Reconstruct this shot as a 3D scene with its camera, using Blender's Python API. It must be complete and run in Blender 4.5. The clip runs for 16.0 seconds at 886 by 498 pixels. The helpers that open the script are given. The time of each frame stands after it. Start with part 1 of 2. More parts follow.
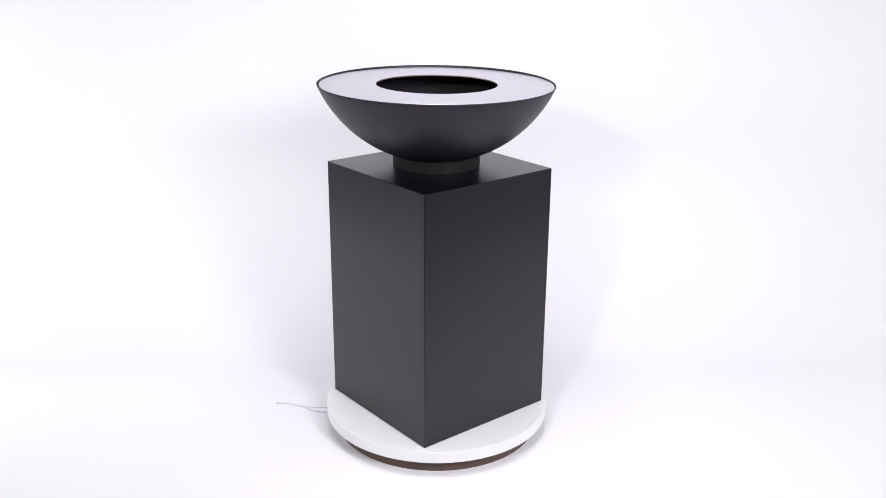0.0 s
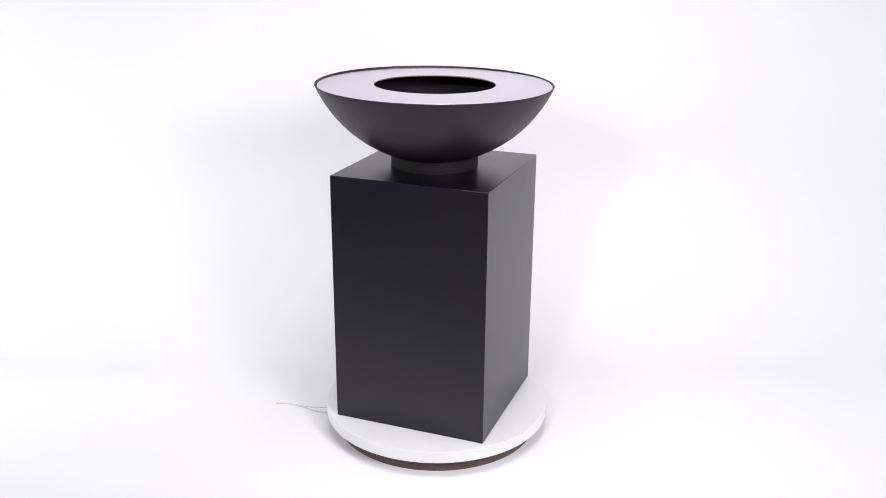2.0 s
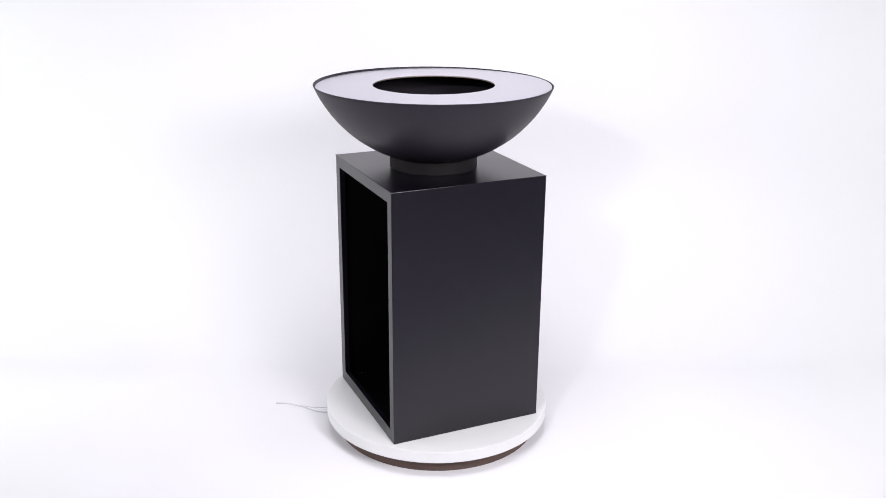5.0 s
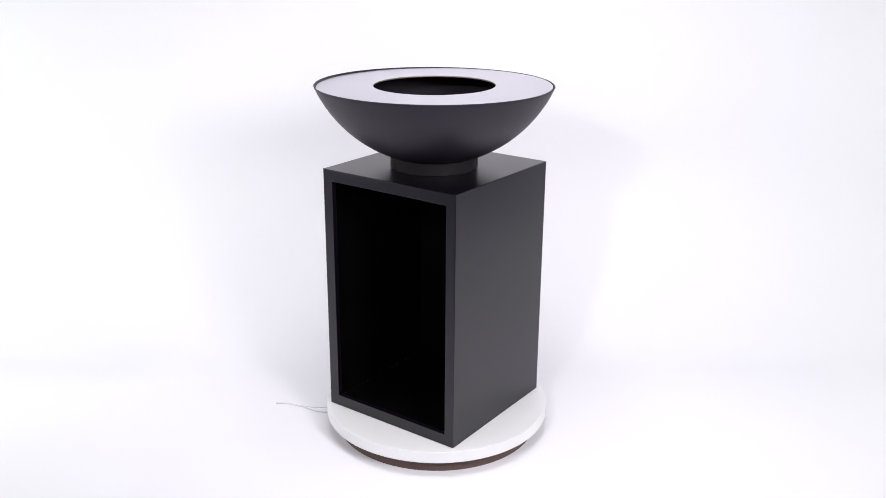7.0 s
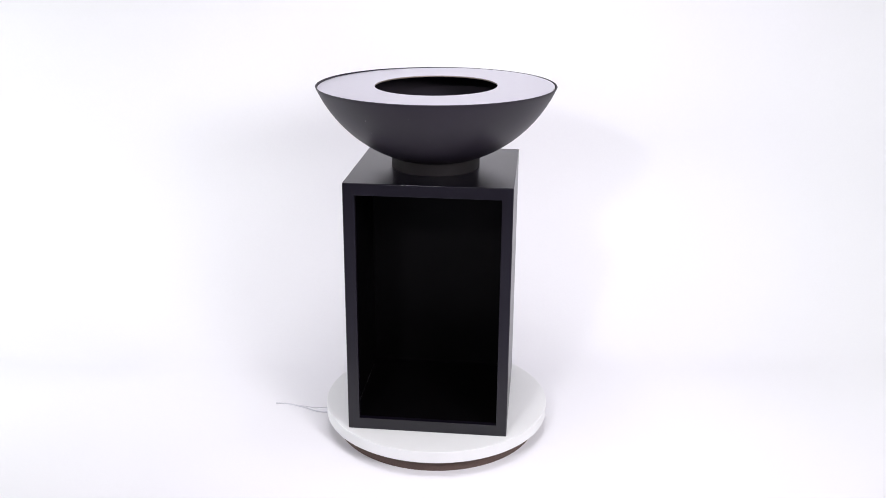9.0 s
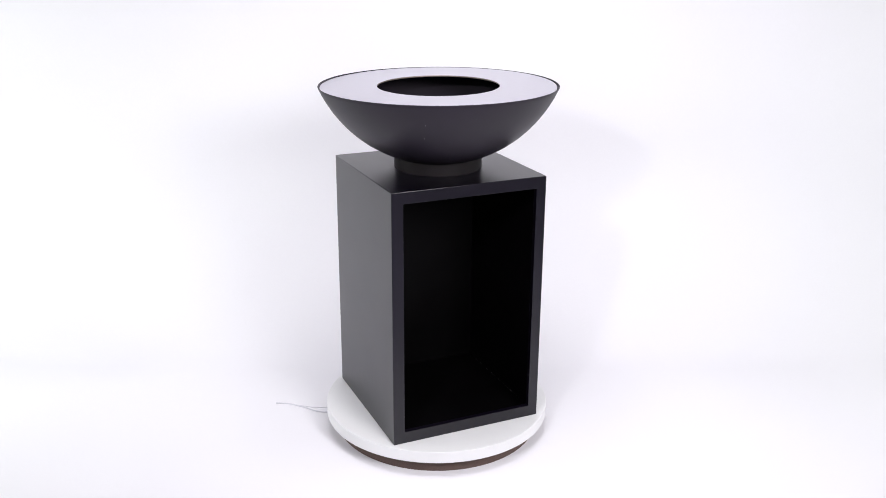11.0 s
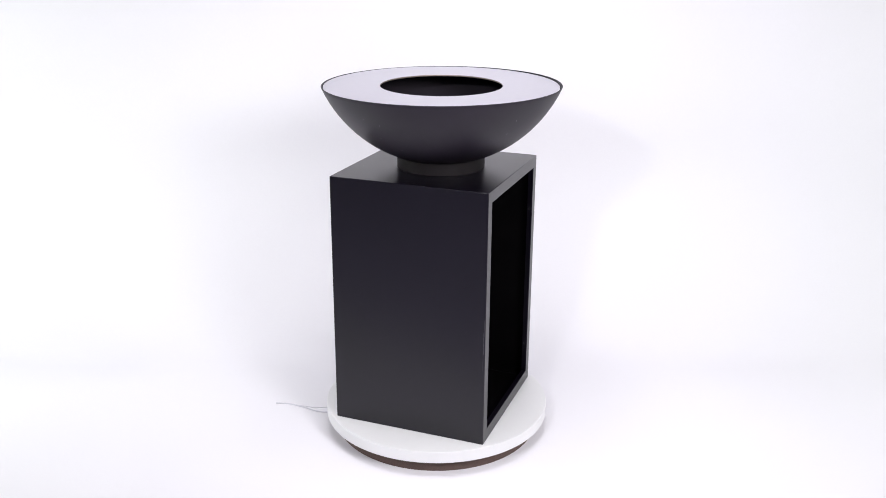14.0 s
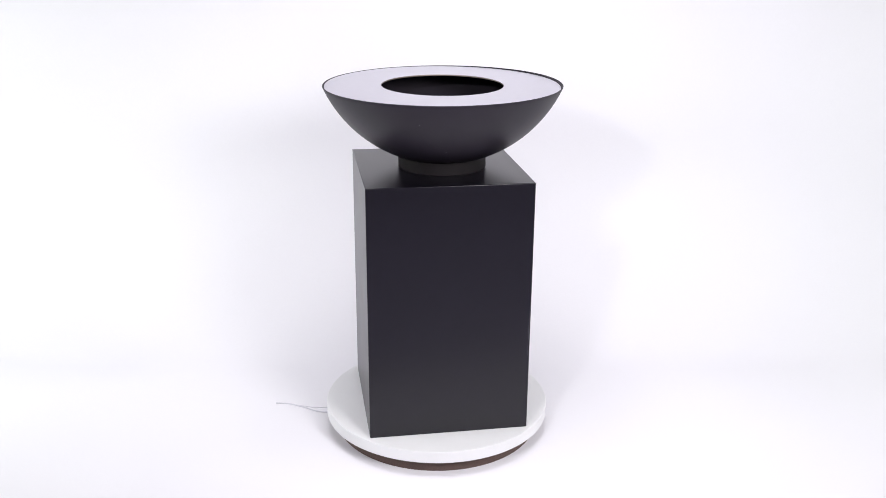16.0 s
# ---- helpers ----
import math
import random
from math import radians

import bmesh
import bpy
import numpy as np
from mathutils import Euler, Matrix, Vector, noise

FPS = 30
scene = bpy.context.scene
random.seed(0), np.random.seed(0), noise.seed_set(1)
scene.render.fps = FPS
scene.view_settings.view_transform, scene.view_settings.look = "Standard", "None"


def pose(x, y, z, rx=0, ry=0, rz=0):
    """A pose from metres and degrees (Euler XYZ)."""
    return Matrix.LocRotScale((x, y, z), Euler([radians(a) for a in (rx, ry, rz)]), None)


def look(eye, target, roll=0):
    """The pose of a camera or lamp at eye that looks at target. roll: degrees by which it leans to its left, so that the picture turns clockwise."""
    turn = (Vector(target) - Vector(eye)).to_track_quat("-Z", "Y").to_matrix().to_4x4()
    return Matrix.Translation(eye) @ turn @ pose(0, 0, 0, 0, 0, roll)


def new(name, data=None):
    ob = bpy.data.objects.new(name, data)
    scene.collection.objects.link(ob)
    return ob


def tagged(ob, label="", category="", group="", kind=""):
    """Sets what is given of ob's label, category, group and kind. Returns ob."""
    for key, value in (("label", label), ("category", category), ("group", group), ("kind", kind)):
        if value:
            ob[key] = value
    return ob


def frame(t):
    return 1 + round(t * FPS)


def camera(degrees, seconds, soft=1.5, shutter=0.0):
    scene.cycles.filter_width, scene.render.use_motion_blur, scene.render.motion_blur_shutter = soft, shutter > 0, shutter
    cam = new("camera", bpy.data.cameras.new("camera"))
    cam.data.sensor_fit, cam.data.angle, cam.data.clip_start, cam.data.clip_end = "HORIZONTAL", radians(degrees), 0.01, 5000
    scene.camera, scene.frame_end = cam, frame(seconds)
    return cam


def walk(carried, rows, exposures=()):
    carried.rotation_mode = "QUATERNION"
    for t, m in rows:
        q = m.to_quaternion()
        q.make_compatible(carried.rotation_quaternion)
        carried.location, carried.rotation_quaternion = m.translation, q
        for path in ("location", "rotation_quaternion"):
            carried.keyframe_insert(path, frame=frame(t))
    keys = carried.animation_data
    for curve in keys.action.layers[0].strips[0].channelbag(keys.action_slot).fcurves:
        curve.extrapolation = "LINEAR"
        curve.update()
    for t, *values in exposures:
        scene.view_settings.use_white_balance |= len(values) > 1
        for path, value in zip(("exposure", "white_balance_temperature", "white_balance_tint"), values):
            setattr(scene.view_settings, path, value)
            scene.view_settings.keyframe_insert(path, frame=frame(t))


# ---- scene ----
# ---- camera: it stands still on a tripod ----
G = 0.097                       # height of the turntable's top above the floor
cam = camera(49.706, 16.0, soft=0.5)
EYE = (0.0, -3.1946, 1.6825 + G)
PITCH, YAW, ROLL = -19.094, 0.360, 0.412
AIM = (EYE[0] + math.cos(radians(PITCH)) * math.sin(radians(YAW)),
       EYE[1] + math.cos(radians(PITCH)) * math.cos(radians(YAW)),
       EYE[2] + math.sin(radians(PITCH)))
STILL = look(EYE, AIM, ROLL)
walk(cam, [(0.0, STILL), (16.0, STILL)], exposures=[(0.0, -0.05), (16.0, -0.05)])

# the turntable's turn: degrees at a time
START, SPEED = -51.243, 15.013

# ---- light: studio softboxes out of view, and an added flank pair ----
world = bpy.data.worlds.new("studio")
world.use_nodes = True
world.node_tree.nodes["Background"].inputs[0].default_value = (0.9, 0.9, 1.0, 1)
world.node_tree.nodes["Background"].inputs[1].default_value = 0.02
scene.world = world


def softbox(name, eye, target, width, depth, watts, colour=(1, 1, 1)):
    data = bpy.data.lights.new(name, "AREA")
    data.shape, data.size, data.size_y = "RECTANGLE", width, depth
    data.energy, data.color = watts, colour
    lamp = new(name, data)
    lamp.matrix_world = look(eye, target)
    return lamp


softbox("key_softbox", (1.5, -2.7, 2.3), (0.0, 0.2, 0.6), 0.8, 0.8, 65, (1.0, 0.970, 1.0))
softbox("fill_softbox", (-0.9, -2.9, 2.36), (0.0, 0.2, 0.6), 0.2, 0.2, 33, (0.985, 0.970, 1.0))
softbox("overhead_softbox", (0.0, -0.65, 3.45), (0.0, -0.65, 0), 1.3, 1.0, 43, (0.99, 0.968, 1.0))
# flank pair: added to whiten the backdrop's sides, tinted against its lavender
softbox("added_flank_light", (3.0, -0.5, 1.3), (2.5, 1.2, 0.5), 0.5, 1.0, 29, (0.950, 0.985, 0.945))
softbox("added_flank_light", (-3.0, -0.5, 1.3), (-2.5, 1.2, 0.5), 0.5, 1.0, 42, (0.950, 0.985, 0.945))


# ---- materials ----
def material(name, base, rough, metal=0.0, spread=0.12, scale=6.0, grain=250.0, bump=0.03, rough_spread=0.06,
             specular=0.5):
    """Base colour varied at two scales, roughness varied by wear, fine relief."""
    m = bpy.data.materials.new(name)
    m.use_nodes = True
    n, l = m.node_tree.nodes, m.node_tree.links
    b = n["Principled BSDF"]
    b.inputs["Metallic"].default_value = metal
    b.inputs["Specular IOR Level"].default_value = specular
    co = n.new("ShaderNodeTexCoord")
    big, fine = n.new("ShaderNodeTexNoise"), n.new("ShaderNodeTexNoise")
    big.inputs["Scale"].default_value, big.inputs["Detail"].default_value = scale, 5
    fine.inputs["Scale"].default_value, fine.inputs["Detail"].default_value = grain, 3
    for t in (big, fine):
        l.new(co.outputs["Object"], t.inputs["Vector"])
    mix = n.new("ShaderNodeMath")
    mix.operation = "ADD"
    l.new(big.outputs["Fac"], mix.inputs[0])
    l.new(fine.outputs["Fac"], mix.inputs[1])
    ramp = n.new("ShaderNodeMapRange")
    ramp.inputs["From Min"].default_value, ramp.inputs["From Max"].default_value = 0.6, 1.4
    ramp.inputs["To Min"].default_value, ramp.inputs["To Max"].default_value = 1 - spread, 1 + spread
    l.new(mix.outputs[0], ramp.inputs["Value"])
    tint = n.new("ShaderNodeVectorMath")
    tint.operation = "SCALE"
    tint.inputs[0].default_value = base
    l.new(ramp.outputs[0], tint.inputs["Scale"])
    l.new(tint.outputs[0], b.inputs["Base Color"])
    rr = n.new("ShaderNodeMapRange")
    rr.inputs["From Min"].default_value, rr.inputs["From Max"].default_value = 0.3, 0.7
    rr.inputs["To Min"].default_value, rr.inputs["To Max"].default_value = rough - rough_spread, rough + rough_spread
    l.new(big.outputs["Fac"], rr.inputs["Value"])
    l.new(rr.outputs[0], b.inputs["Roughness"])
    bp = n.new("ShaderNodeBump")
    bp.inputs["Strength"].default_value, bp.inputs["Distance"].default_value = bump, 0.002
    l.new(fine.outputs["Fac"], bp.inputs["Height"])
    l.new(bp.outputs[0], b.inputs["Normal"])
    return m


BLACK = material("black_powder_coat", (0.0040, 0.0028, 0.0074), 0.30, spread=0.2, grain=420, bump=0.014, specular=0.55, rough_spread=0.012)
# darkened, dulled copy of the outer coat: the log store's shade in its colour
INNER_SHADE_BLACK = material("shade_darkened_inner_black", (0.0016, 0.0013, 0.0018), 0.5, spread=0.3, scale=9, grain=300, bump=0.0, specular=0.14)
MATT_BLACK = material("matt_black_heat_paint", (0.0160, 0.0120, 0.0200), 0.50, spread=0.10, grain=500, bump=0.0, specular=0.45, rough_spread=0.03)
COLLAR_BLACK = material("rolled_black_steel", (0.0085, 0.0060, 0.0078), 0.62, spread=0.12, scale=14, grain=380, bump=0.0, specular=0.3)
STEEL = material("ground_steel", (0.67, 0.66, 0.71), 0.36, metal=1.0, spread=0.02, scale=9, grain=60, bump=0.0, rough_spread=0.02)
RAW_EDGE = material("cut_steel_edge", (0.33, 0.285, 0.25), 0.5, metal=0.7, spread=0.25, scale=30)
WELD = material("weld_metal", (0.10, 0.096, 0.10), 0.5, metal=0.3, spread=0.3, scale=200)
WHITE_BOARD = material("white_laminate", (0.87, 0.87, 0.875), 0.45, spread=0.015, scale=12, grain=500, bump=0.02)
BROWN_BOARD = material("brown_fibreboard", (0.115, 0.075, 0.064), 0.8, spread=0.2, scale=20)
FLOOR_WHITE = material("white_studio_vinyl", (0.852, 0.838, 0.878), 0.55, spread=0.012, scale=1.5, grain=120, bump=0.015)
WALL_WHITE = material("white_wall_paint", (0.92, 0.917, 0.925), 0.75, spread=0.012, scale=1.2, grain=180, bump=0.04)
CEILING_WHITE = material("white_ceiling_paint", (0.75, 0.75, 0.77), 0.8, spread=0.02)
DARK_WALL = material("dark_grey_studio_wall", (0.10, 0.10, 0.11), 0.8, spread=0.1, scale=2)
GREY_WALL = material("grey_studio_wall", (0.36, 0.36, 0.38), 0.8, spread=0.06, scale=2)
HOLE_SHADE = material("hole_shade", (0.004, 0.004, 0.004), 0.9)
DUST = material("pale_dust", (0.45, 0.44, 0.46), 0.9, spread=0.3, scale=300)
SCUFF_AND_GLINT = material("scraped_paint_and_rim_glint", (0.075, 0.072, 0.082), 0.6, spread=0.5, scale=120)
SMEAR = material("rubbed_paint", (0.0100, 0.0080, 0.0130), 0.36, spread=0.5, scale=90, specular=0.55)
# unseen floor: lavender-grey puts pale bluish light into the black faces' reflections
PALE_FLOOR = material("pale_lavender_reflecting_floor", (0.37, 0.352, 0.445), 0.7, spread=0.15, scale=3)
CABLE_GREY = material("pale_grey_cable_sheath", (0.68, 0.67, 0.72), 0.4, spread=0.03)


# ---- mesh helpers ----
def part(name, bm, mat, parent=None, label=""):
    me = bpy.data.meshes.new(name)
    bm.to_mesh(me)
    bm.free()
    for m in (mat if isinstance(mat, (list, tuple)) else (mat,)):
        me.materials.append(m)
    ob = new(name, me)
    ob.parent = parent
    if label:
        tagged(ob, label)
    return ob


def box(bm, x0, x1, y0, y1, z0, z1):
    v = [bm.verts.new(c) for c in ((x0, y0, z0), (x1, y0, z0), (x1, y1, z0), (x0, y1, z0),
                                   (x0, y0, z1), (x1, y0, z1), (x1, y1, z1), (x0, y1, z1))]
    for f in ((0, 3, 2, 1), (4, 5, 6, 7), (0, 1, 5, 4), (1, 2, 6, 5), (2, 3, 7, 6), (3, 0, 4, 7)):
        bm.faces.new([v[i] for i in f])


def lathe(profile, steps=192, closed=True, smooth=True):
    """A turned body from (radius, height, material index) points; a closed ring of points, or ends on the axis."""
    bm = bmesh.new()
    rings = []
    for r, z, _ in profile:
        if r < 1e-6:
            rings.append([bm.verts.new((0, 0, z))])
        else:
            rings.append([bm.verts.new((r * math.cos(2 * math.pi * i / steps), r * math.sin(2 * math.pi * i / steps), z))
                          for i in range(steps)])
    pairs = list(zip(range(len(rings) - 1), range(1, len(rings))))
    if closed:
        pairs.append((len(rings) - 1, 0))
    for a, b in pairs:
        A, B = rings[a], rings[b]
        for i in range(steps):
            j = (i + 1) % steps
            if len(A) == 1 and len(B) == 1:
                continue
            if len(A) == 1:
                f = bm.faces.new((A[0], B[j], B[i]))
            elif len(B) == 1:
                f = bm.faces.new((A[i], A[j], B[0]))
            else:
                f = bm.faces.new((A[i], A[j], B[j], B[i]))
            f.material_index, f.smooth = profile[a][2], smooth
    bmesh.ops.recalc_face_normals(bm, faces=bm.faces)
    return bm


# ---- the studio ----
def studio():
    bm = bmesh.new()
    box(bm, -5, 5, -6, 2.4, -0.1, -0.003)
    tagged(part("floor", bm, PALE_FLOOR), "unseen pale lavender-grey floor under the white sheet, added for reflections", "floor", kind="structure")
    # seamless sweep: flat on the floor, a wide curve, then upright behind the turntable
    flat, cove, west, east, tall, thick = 0.42, 0.80, -2.45, 2.5, 3.2, 0.003
    line = [(-0.95, 0.0), (flat, 0.0)]
    line += [(flat + cove * math.sin(math.pi / 2 * i / 24), cove * (1 - math.cos(math.pi / 2 * i / 24))) for i in range(1, 25)]
    line.append((flat + cove, tall))
    bm = bmesh.new()
    strips = []
    for k, (y, z) in enumerate(line):
        ya, za = line[max(k - 1, 0)]
        yb, zb = line[min(k + 1, len(line) - 1)]
        d = math.hypot(yb - ya, zb - za)
        ny, nz = (zb - za) / d * thick, -(yb - ya) / d * thick
        strips.append([bm.verts.new(c) for c in ((west, y, z), (east, y, z), (east, y + ny, z + nz), (west, y + ny, z + nz))])
    for p, q in zip(strips, strips[1:]):
        for i in range(4):
            j = (i + 1) % 4
            bm.faces.new((p[i], p[j], q[j], q[i])).smooth = i in (0, 2)
    bm.faces.new(strips[0])
    bm.faces.new(strips[-1])
    bmesh.ops.recalc_face_normals(bm, faces=bm.faces)
    tagged(part("backdrop", bm, FLOOR_WHITE), "seamless white backdrop sweep curving up from the studio floor", "backdrop", kind="structure")
    # unseen enclosure, added to shape bounce; the greys keep face reflections down
    for name, c, mat, label in (
            ("wall_north", (-5.1, 5.1, 2.4, 2.5, -0.1, 3.6), WALL_WHITE, "unseen white wall added behind the backdrop"),
            ("wall_south", (-5.1, 5.1, -6.1, -6, -0.1, 3.6), DARK_WALL, "unseen dark grey wall added to close the set"),
            ("wall_east", (5, 5.1, -6, 2.4, -0.1, 3.6), GREY_WALL, "unseen grey side wall added to dim reflections"),
            ("wall_west", (-5.1, -5, -6, 2.4, -0.1, 3.6), GREY_WALL, "unseen grey side wall added to dim reflections"),
            ("ceiling", (-5.1, 5.1, -6.1, 2.5, 3.6, 3.7), CEILING_WHITE, "unseen white ceiling added to bounce light")):
        bm = bmesh.new()
        box(bm, *c)
        tagged(part(name, bm, mat), label, name.split("_")[0], kind="structure")


# ---- the turntable ----
def turntable():
    root = tagged(new("turntable"), "white round motorised display turntable on the studio floor", "turntable")
    r, t, c = 0.4057, 0.0421, 0.0016
    platter = part("platter", lathe([(0, 0, 0), (r - c, 0, 0), (r - c * 0.3, -c * 0.3, 0), (r, -c, 0), (r, -c - 0.0008, 0), (r, -t + c + 0.0008, 0), (r, -t + c, 0),
                                     (r - c * 0.3, -t + c * 0.3, 0), (r - c, -t, 1), (0, -t, 1)], closed=False),
                   (WHITE_BOARD, BROWN_BOARD), root, "white laminated round platter")
    for f in platter.data.polygons:
        f.use_smooth = False if abs(f.normal.z) > 0.99 else True
    platter.location = (0, 0, G)
    base = part("base", lathe([(0, G - t, 0), (0.363, G - t, 0), (0.366, G - t - 0.003, 0), (0.366, 0.002, 0), (0.364, 0, 0), (0, 0, 0)], steps=192, closed=False, smooth=False), BROWN_BOARD, root, "brown fibreboard round motor base")
    return platter


# ---- the grill ----
def pedestal_mesh(w, h, top_lip, low_lip, sheet=0.003):
    """A folded and welded sheet steel case, open at its -x face behind a flat lip."""
    bm = bmesh.new()
    W, e = w / 2, sheet

    def quad(x, y, z0, z1):
        return [bm.verts.new((x, *c)) for c in ((-y, z0), (y, z0), (y, z1), (-y, z1))]

    back = quad(W, W, 0, h)
    front = quad(-W, W, 0, h)
    mouth = [bm.verts.new((-W, *c)) for c in ((-0.2385, low_lip), (0.2345, low_lip), (0.2345, h - top_lip), (-0.2385, h - top_lip))]
    reveal = [bm.verts.new((-W + 0.018, v.co.y, v.co.z)) for v in mouth]
    turned = [bm.verts.new((-W + 0.018, v.co.y + math.copysign(e, v.co.y), v.co.z + math.copysign(e, v.co.z - h / 2))) for v in mouth]
    behind = [bm.verts.new((-W + e, v.co.y, v.co.z)) for v in turned]
    inside = quad(-W + e, W - e, e, h - e)
    rear = quad(W - e, W - e, e, h - e)
    bm.faces.new(back)
    # index 1 on the inner faces: black deepened for the recess's shade
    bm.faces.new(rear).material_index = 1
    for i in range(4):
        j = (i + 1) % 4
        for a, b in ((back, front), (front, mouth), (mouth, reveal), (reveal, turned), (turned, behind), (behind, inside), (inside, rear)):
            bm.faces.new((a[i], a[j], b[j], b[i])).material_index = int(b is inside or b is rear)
    bmesh.ops.recalc_face_normals(bm, faces=bm.faces)
    outer = set(back + front)
    edges = [d for d in bm.edges if d.verts[0] in outer and d.verts[1] in outer]
    made = bmesh.ops.bevel(bm, geom=edges, offset=0.0026, segments=3, profile=0.5, affect="EDGES")
    for f in made["faces"]:
        f.smooth = True
    rim = set(mouth)
    edges = [d for d in bm.edges if d.verts[0] in rim and d.verts[1] in rim]
    bmesh.ops.bevel(bm, geom=edges, offset=0.0010, segments=2, profile=0.5, affect="EDGES")
    return bm


def grill():
    root = tagged(new("fire_bowl_grill"), "matt black steel fire bowl grill on a square open pedestal", "grill")
    w, h = 0.5485, 0.8825
    ox, oy = -0.0013, 0.0038
    pedestal = part("pedestal", pedestal_mesh(w, h, 0.040, 0.042), (BLACK, INNER_SHADE_BLACK), root,
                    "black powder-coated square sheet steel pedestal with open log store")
    pedestal.location = (ox, oy, 0)
    bm = bmesh.new()
    inner = w / 2 - 0.0042
    box(bm, -w / 2 + 0.0045, inner, -inner, inner, 0.0034, 0.0062)
    bmesh.ops.bevel(bm, geom=bm.edges[:], offset=0.0006, segments=1, affect="EDGES")
    part("bottom_plate", bm, INNER_SHADE_BLACK, pedestal, "black steel floor plate tack-welded inside")
    # tack welds along the inner floor seams
    bm = bmesh.new()
    bmesh.ops.create_icosphere(bm, subdivisions=1, radius=0.0030)
    for v in bm.verts:
        v.co.z *= 0.6
    first = None
    rng = random.Random(4)
    for side in (-1, 1):
        for i in range(24):
            at = (-0.235 + 0.0195 * i + rng.uniform(-0.008, 0.008), side * (w / 2 - 0.0045), 0.0068)
            if first is None:
                first = part("weld_spot", bm, WELD, pedestal, "small bare weld spot")
                spot = first
            else:
                spot = new("weld_spot", first.data)
                spot.parent = pedestal
            spot.location = at
            spot.rotation_euler = (0, 0, rng.uniform(-0.2, 0.2))
            spot.scale = (rng.choice((0.4, 0.7, 1.0, 1.6, 2.6)), rng.uniform(0.3, 0.6), rng.uniform(0.4, 0.8))

    # two hinge holes in the lip's return: dark disc paints the shade, pale ring the highlight
    ring = lathe([(0.0042, 0, 0), (0.0042, 0.0006, 0), (0.0030, 0.0006, 0), (0.0028, 0.0002, 1), (0, 0.0002, 1)], steps=20, closed=False, smooth=False)
    hole = part("hinge_hole", ring, (SCUFF_AND_GLINT, HOLE_SHADE), pedestal, "small hinge hole drawn as a shade-dark disc in a highlight-pale ring")
    lower = new("hinge_hole", hole.data)
    lower.parent = pedestal
    tagged(lower, "small hinge hole drawn as a shade-dark disc in a highlight-pale ring")
    for ob, z in ((hole, 0.690), (lower, 0.158)):
        ob.matrix_basis = pose(-w / 2 + 0.010, -0.2385, z, -90, 0, 0)
    # dust on the top, chipped paint on the edges, a scrape beside one corner
    rng = random.Random(11)
    W = w / 2

    def specks(name, places, mat, label):
        bm = bmesh.new()
        for (x, y, z), r in places:
            ball = bmesh.ops.create_icosphere(bm, subdivisions=1, radius=r)
            stretch = (rng.uniform(0.6, 1.6), rng.uniform(0.6, 1.6), 0.5)
            for v in ball["verts"]:
                v.co = Vector((v.co.x * stretch[0] + x, v.co.y * stretch[1] + y, v.co.z * stretch[2] + z))
        return part(name, bm, mat, pedestal, label)

    dust = [((rng.uniform(-W, W) * 0.97, rng.uniform(-W, W) * 0.97, h), rng.choice((0.0003, 0.0004, 0.0005, 0.0007))) for _ in range(70)]
    dust += [((rng.uniform(-0.8, 0.9) * W, -W + rng.uniform(0.01, 0.07), h), rng.choice((0.0004, 0.0005, 0.0008))) for _ in range(26)]
    tagged(specks("dust", dust, DUST, "scattered pale dust specks"), kind="stuff")
    chips = [((rng.uniform(-0.95, 0.95) * W, side * (W - 0.0009), h - 0.0009), rng.choice((0.0005, 0.0007, 0.0009, 0.0012)))
             for side in (-1, 1) for _ in range(20)]
    chips += [((W - 0.0010, -W + 0.0010, h - 0.0008), 0.0022), ((-W + 0.0010, W - 0.0010, h - 0.0008), 0.0020),
              ((-W + 0.0010, W - 0.0009, 0.44), 0.0012), ((-W + 0.0010, -W + 0.0009, 0.62), 0.0010)]
    tagged(specks("paint_chip", chips, WELD, "tiny bare metal paint chips along the edges"), kind="stuff")
    bm = bmesh.new()
    for z0, z1, off, wide in ((0.275, 0.345, 0.0062, 0.0006), (0.335, 0.405, 0.0055, 0.0010), (0.398, 0.412, 0.0048, 0.0016), (0.41, 0.455, 0.0042, 0.0006)):
        box(bm, -W + off - wide, -W + off + wide, W - 0.0005, W + 0.00015, z0, z1)
    part("scuff_mark", bm, SCUFF_AND_GLINT, pedestal, "pale vertical scrape in the paint")

    # rub marks on the closed face beside the opening: fine broken strokes, barely proud of the coat
    rng = random.Random(23)

    def stroke(bm, x0, z0, x1, z1, bow, width):
        steps = 14
        for i in range(steps):
            if rng.random() < 0.25:
                continue
            ends = []
            for k in (i / steps, (i + 1) / steps):
                lift = bow * math.sin(math.pi * k)
                ends.append((x0 + (x1 - x0) * k + lift * 0.7, z0 + (z1 - z0) * k + lift))
            (xa, za), (xb, zb) = ends
            wide = width * rng.uniform(0.5, 1.2)
            d = math.hypot(xb - xa, zb - za) or 1.0
            nx, nz = -(zb - za) / d * wide / 2, (xb - xa) / d * wide / 2
            lower = [bm.verts.new((x, -W - 0.0001, z)) for x, z in ((xa - nx, za - nz), (xb - nx, zb - nz), (xb + nx, zb + nz), (xa + nx, za + nz))]
            upper = [bm.verts.new((v.co.x, -W + 0.0004, v.co.z)) for v in lower]
            bm.faces.new(lower)
            bm.faces.new(upper[::-1])
            for a in range(4):
                b = (a + 1) % 4
                bm.faces.new((lower[b], lower[a], upper[a], upper[b]))

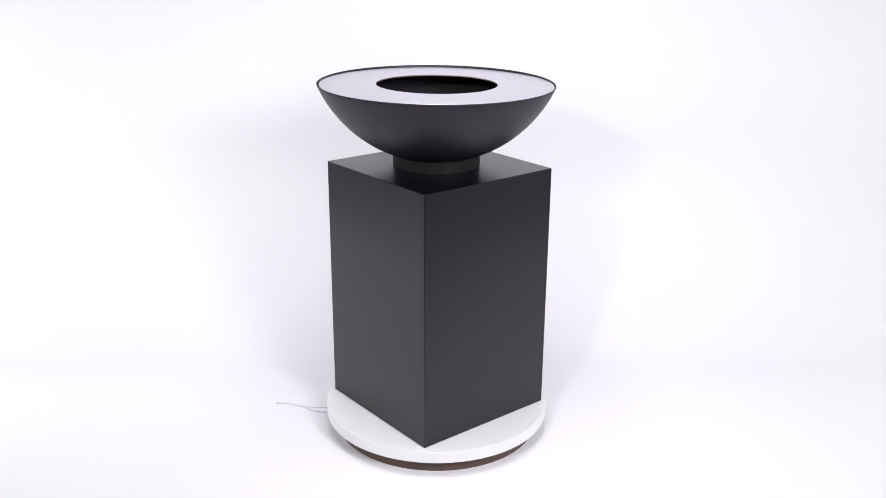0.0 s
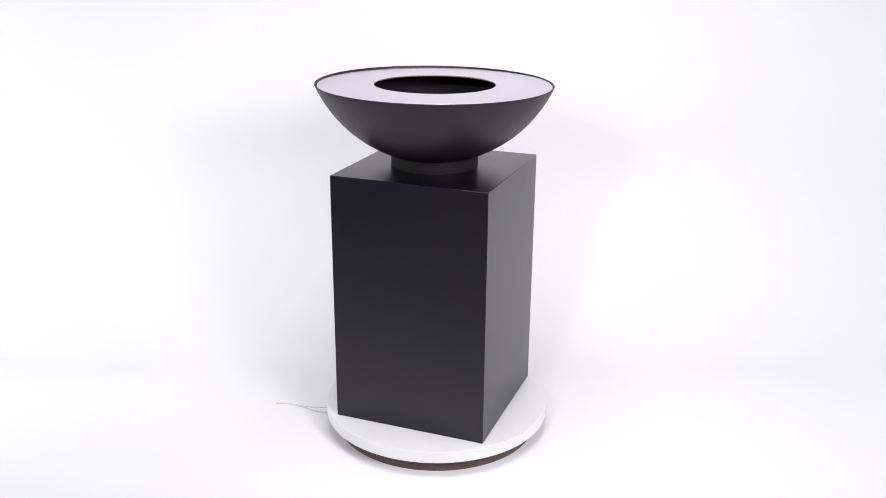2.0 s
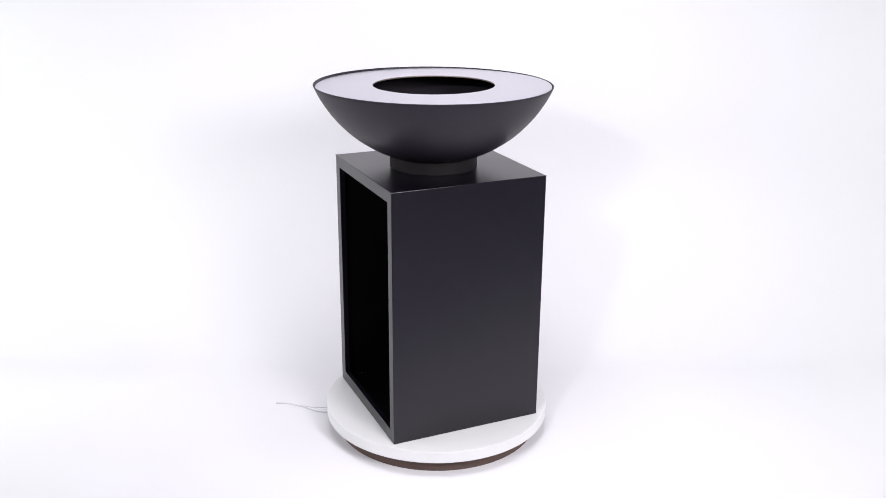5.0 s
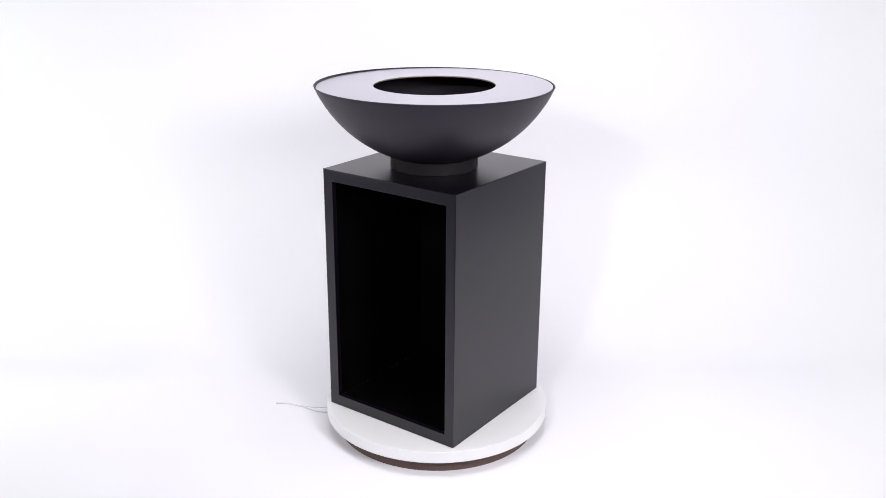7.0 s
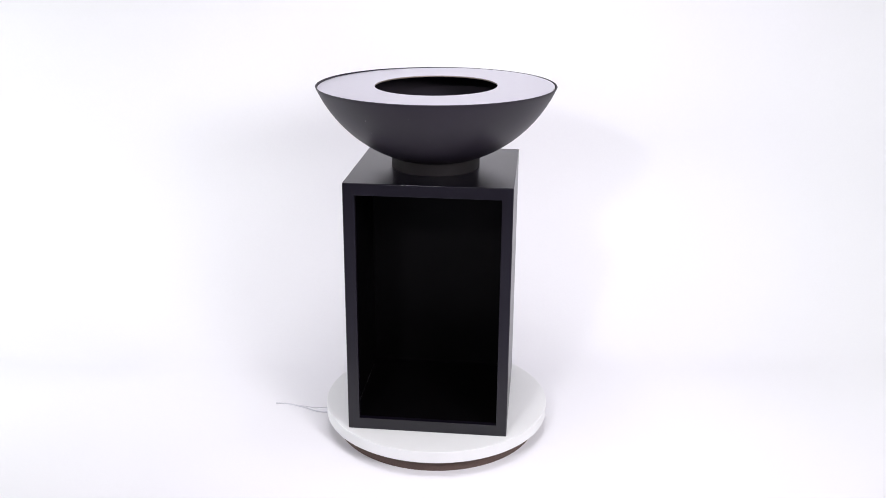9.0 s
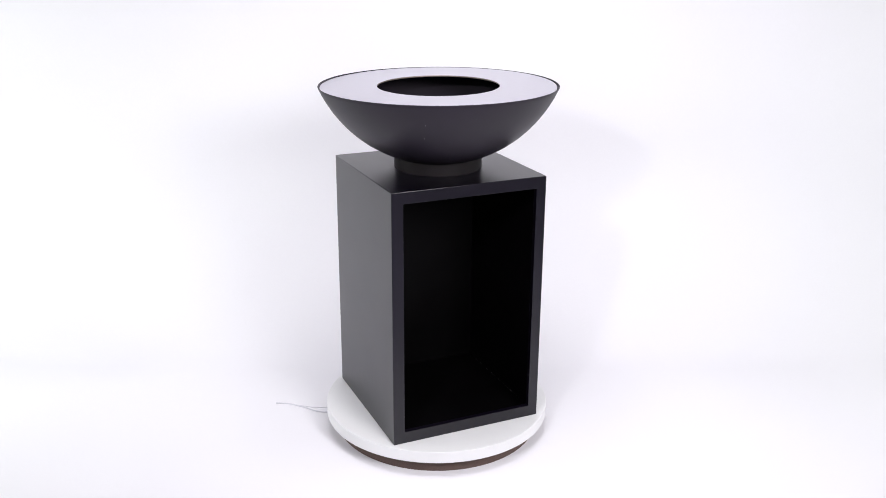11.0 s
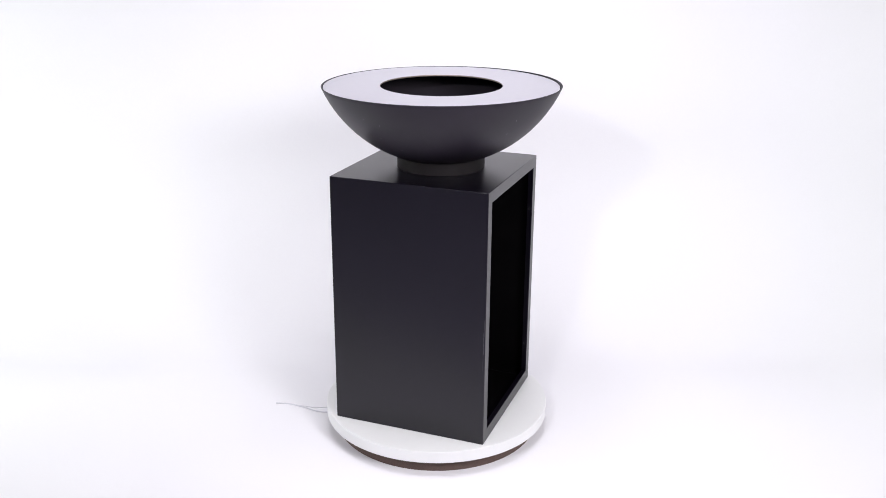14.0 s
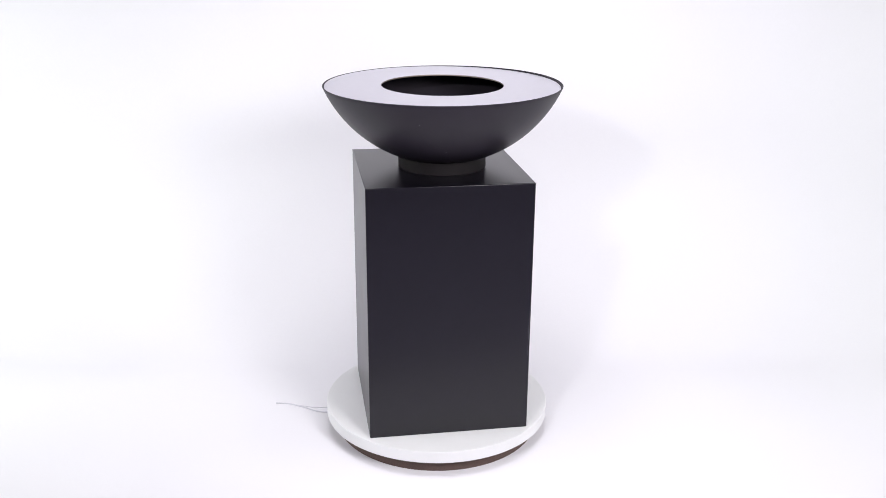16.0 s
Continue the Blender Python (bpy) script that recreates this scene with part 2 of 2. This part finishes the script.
    marks = ((0.03, 0.76, 0.145, 0.70, 0.03, 0.0016), (0.145, 0.70, 0.160, 0.655, 0.008, 0.0014), (0.185, 0.635, 0.205, 0.60, 0.006, 0.0022),
             (0.04, 0.745, 0.09, 0.665, 0.015, 0.0016), (0.170, 0.455, 0.205, 0.440, 0.010, 0.0012), (0.180, 0.438, 0.200, 0.428, -0.006, 0.0012),
             (0.137, 0.405, 0.148, 0.415, 0.002, 0.0014), (0.225, 0.262, 0.262, 0.235, 0.012, 0.0022), (0.232, 0.250, 0.258, 0.226, 0.006, 0.0020),
             (0.238, 0.243, 0.264, 0.252, 0.004, 0.0018), (-0.10, 0.62, -0.085, 0.54, 0.004, 0.0014), (0.02, 0.40, 0.09, 0.33, 0.008, 0.0014))
    bm = bmesh.new()
    for mark in marks:
        stroke(bm, *mark)
    bmesh.ops.recalc_face_normals(bm, faces=bm.faces)
    tagged(part("rub_mark", bm, SMEAR, pedestal, "faint rub marks in the black coat"), kind="stuff")

    bx, by, rim_z, rim_r, deep = -0.0137, 0.0052, 1.1597, 0.40, 0.262
    ball = (rim_r ** 2 + deep ** 2) / (2 * deep)
    mid = rim_z - deep + ball
    # collar: a short rolled tube that carries the bowl
    top = mid - math.sqrt(ball ** 2 - 0.1492 ** 2) + 0.002
    collar = part("collar", lathe([(0.1486, h, 0), (0.1491, h + 0.0004, 0), (0.1492, h + 0.001, 0), (0.1492, h + 0.002, 0), (0.1492, top - 0.001, 0),
                                   (0.1492, top, 0), (0.1490, top + 0.0004, 0), (0.1456, top + 0.0004, 0), (0.1452, top, 0), (0.1452, h, 0)], steps=128),
                  COLLAR_BLACK, root, "matt black steel support ring")
    collar.location = (bx, by, 0)
    # bowl: a spun spherical cap with wall thickness and a rounded rim
    wall = 0.0032
    out, inn = [], []
    a_max = math.asin(rim_r / ball)
    for i in range(49):
        a = a_max * i / 48
        out.append((ball * math.sin(a), -ball * math.cos(a), 0))
    for i in range(48, -1, -1):
        a = a_max * i / 48
        inn.append(((ball - wall) * math.sin(a), -(ball - wall) * math.cos(a), 0))
    ex, ez = math.sin(a_max), -math.cos(a_max)
    lipped = [((ball - wall * k) * ex, (ball - wall * k) * ez + 0.0008 * up, 0)
              for k, up in ((0.0, 0.35), (0.08, 0.75), (0.25, 1), (0.75, 1), (0.92, 0.75), (1.0, 0.35))]
    bowl = part("bowl", lathe(out + lipped + inn, steps=224, closed=False), MATT_BLACK, root, "wide matt black spun steel bowl")
    bowl.matrix_basis = Matrix.Translation((bx, by, mid)) @ pose(0, 0, 0, math.degrees(-0.004), math.degrees(0.006), 0)
    # a few pale specks on the bowl's outside
    rng = random.Random(31)
    bm = bmesh.new()
    for _ in range(16):
        a, turn = a_max * rng.uniform(0.55, 0.97), rng.uniform(0, 2 * math.pi)
        at = Vector((ball * math.sin(a) * math.cos(turn), ball * math.sin(a) * math.sin(turn), -ball * math.cos(a)))
        speck = bmesh.ops.create_icosphere(bm, subdivisions=1, radius=rng.choice((0.0006, 0.0008, 0.0012)))
        for v in speck["verts"]:
            v.co += at
    tagged(part("dust", bm, DUST, bowl, "scattered pale dust specks"), kind="stuff")
    # cooking plate: a flat steel ring lying a little askew inside the rim
    R1, R0, t = 0.3925, 0.2041, 0.005
    plate = part("cooking_plate", lathe([(R0, 0, 1), (R0, -t, 0), (R1, -t, 0), (R1, -0.0008, 0), (R1 - 0.0008, 0, 0), (R0 + 0.0006, 0, 0)],
                                        steps=224, smooth=False), (STEEL, RAW_EDGE), root, "smooth bright steel cooking ring plate")
    for f in plate.data.polygons:
        f.use_smooth = abs(f.normal.z) < 0.5
    plate.matrix_basis = Matrix.Translation((bx, by, 1.1576)) @ pose(0, 0, 0, math.degrees(-0.004 - 0.006), math.degrees(0.006 - 0.006), 0)
    root.location = (0, 0, G)
    return root


# ---- the cable ----
def cable(points, radius, name, label):
    data = bpy.data.curves.new(name, "CURVE")
    data.dimensions, data.bevel_depth, data.bevel_resolution, data.resolution_u = "3D", radius, 3, 8
    s = data.splines.new("NURBS")
    s.points.add(len(points) - 1)
    for p, c in zip(s.points, points):
        p.co = (*c, radius, 1)
    s.use_endpoint_u, s.order_u = True, 4
    ob = new(name, data)
    dg = bpy.context.evaluated_depsgraph_get()
    me = bpy.data.meshes.new_from_object(ob.evaluated_get(dg))
    bpy.data.objects.remove(ob)
    ob = new(name, me)
    me.materials.append(CABLE_GREY)
    return tagged(ob, label, "cable")


studio()
platter = turntable()
grill_root = grill()
cable([(-0.36, 0.05), (-0.385, 0.035), (-0.425, 0.036), (-0.47, 0.05), (-0.50, 0.073), (-0.54, 0.09), (-0.575, 0.108), (-0.62, 0.108)],
      0.0026, "power_cable", "thin pale grey power cable lying on the floor")
cable([(-0.355, 0.085), (-0.385, 0.080), (-0.42, 0.078), (-0.46, 0.0735), (-0.49, 0.0805), (-0.54, 0.0965)],
      0.0014, "thin_wire", "very thin pale grey wire beside the power cable")


def motions():
    rows = [i / 10 for i in range(161)]
    walk(platter, [(t, pose(0, 0, G, 0, 0, START + SPEED * t)) for t in rows])
    walk(grill_root, [(t, pose(0, 0, G, 0, 0, START + SPEED * t)) for t in rows])


motions()
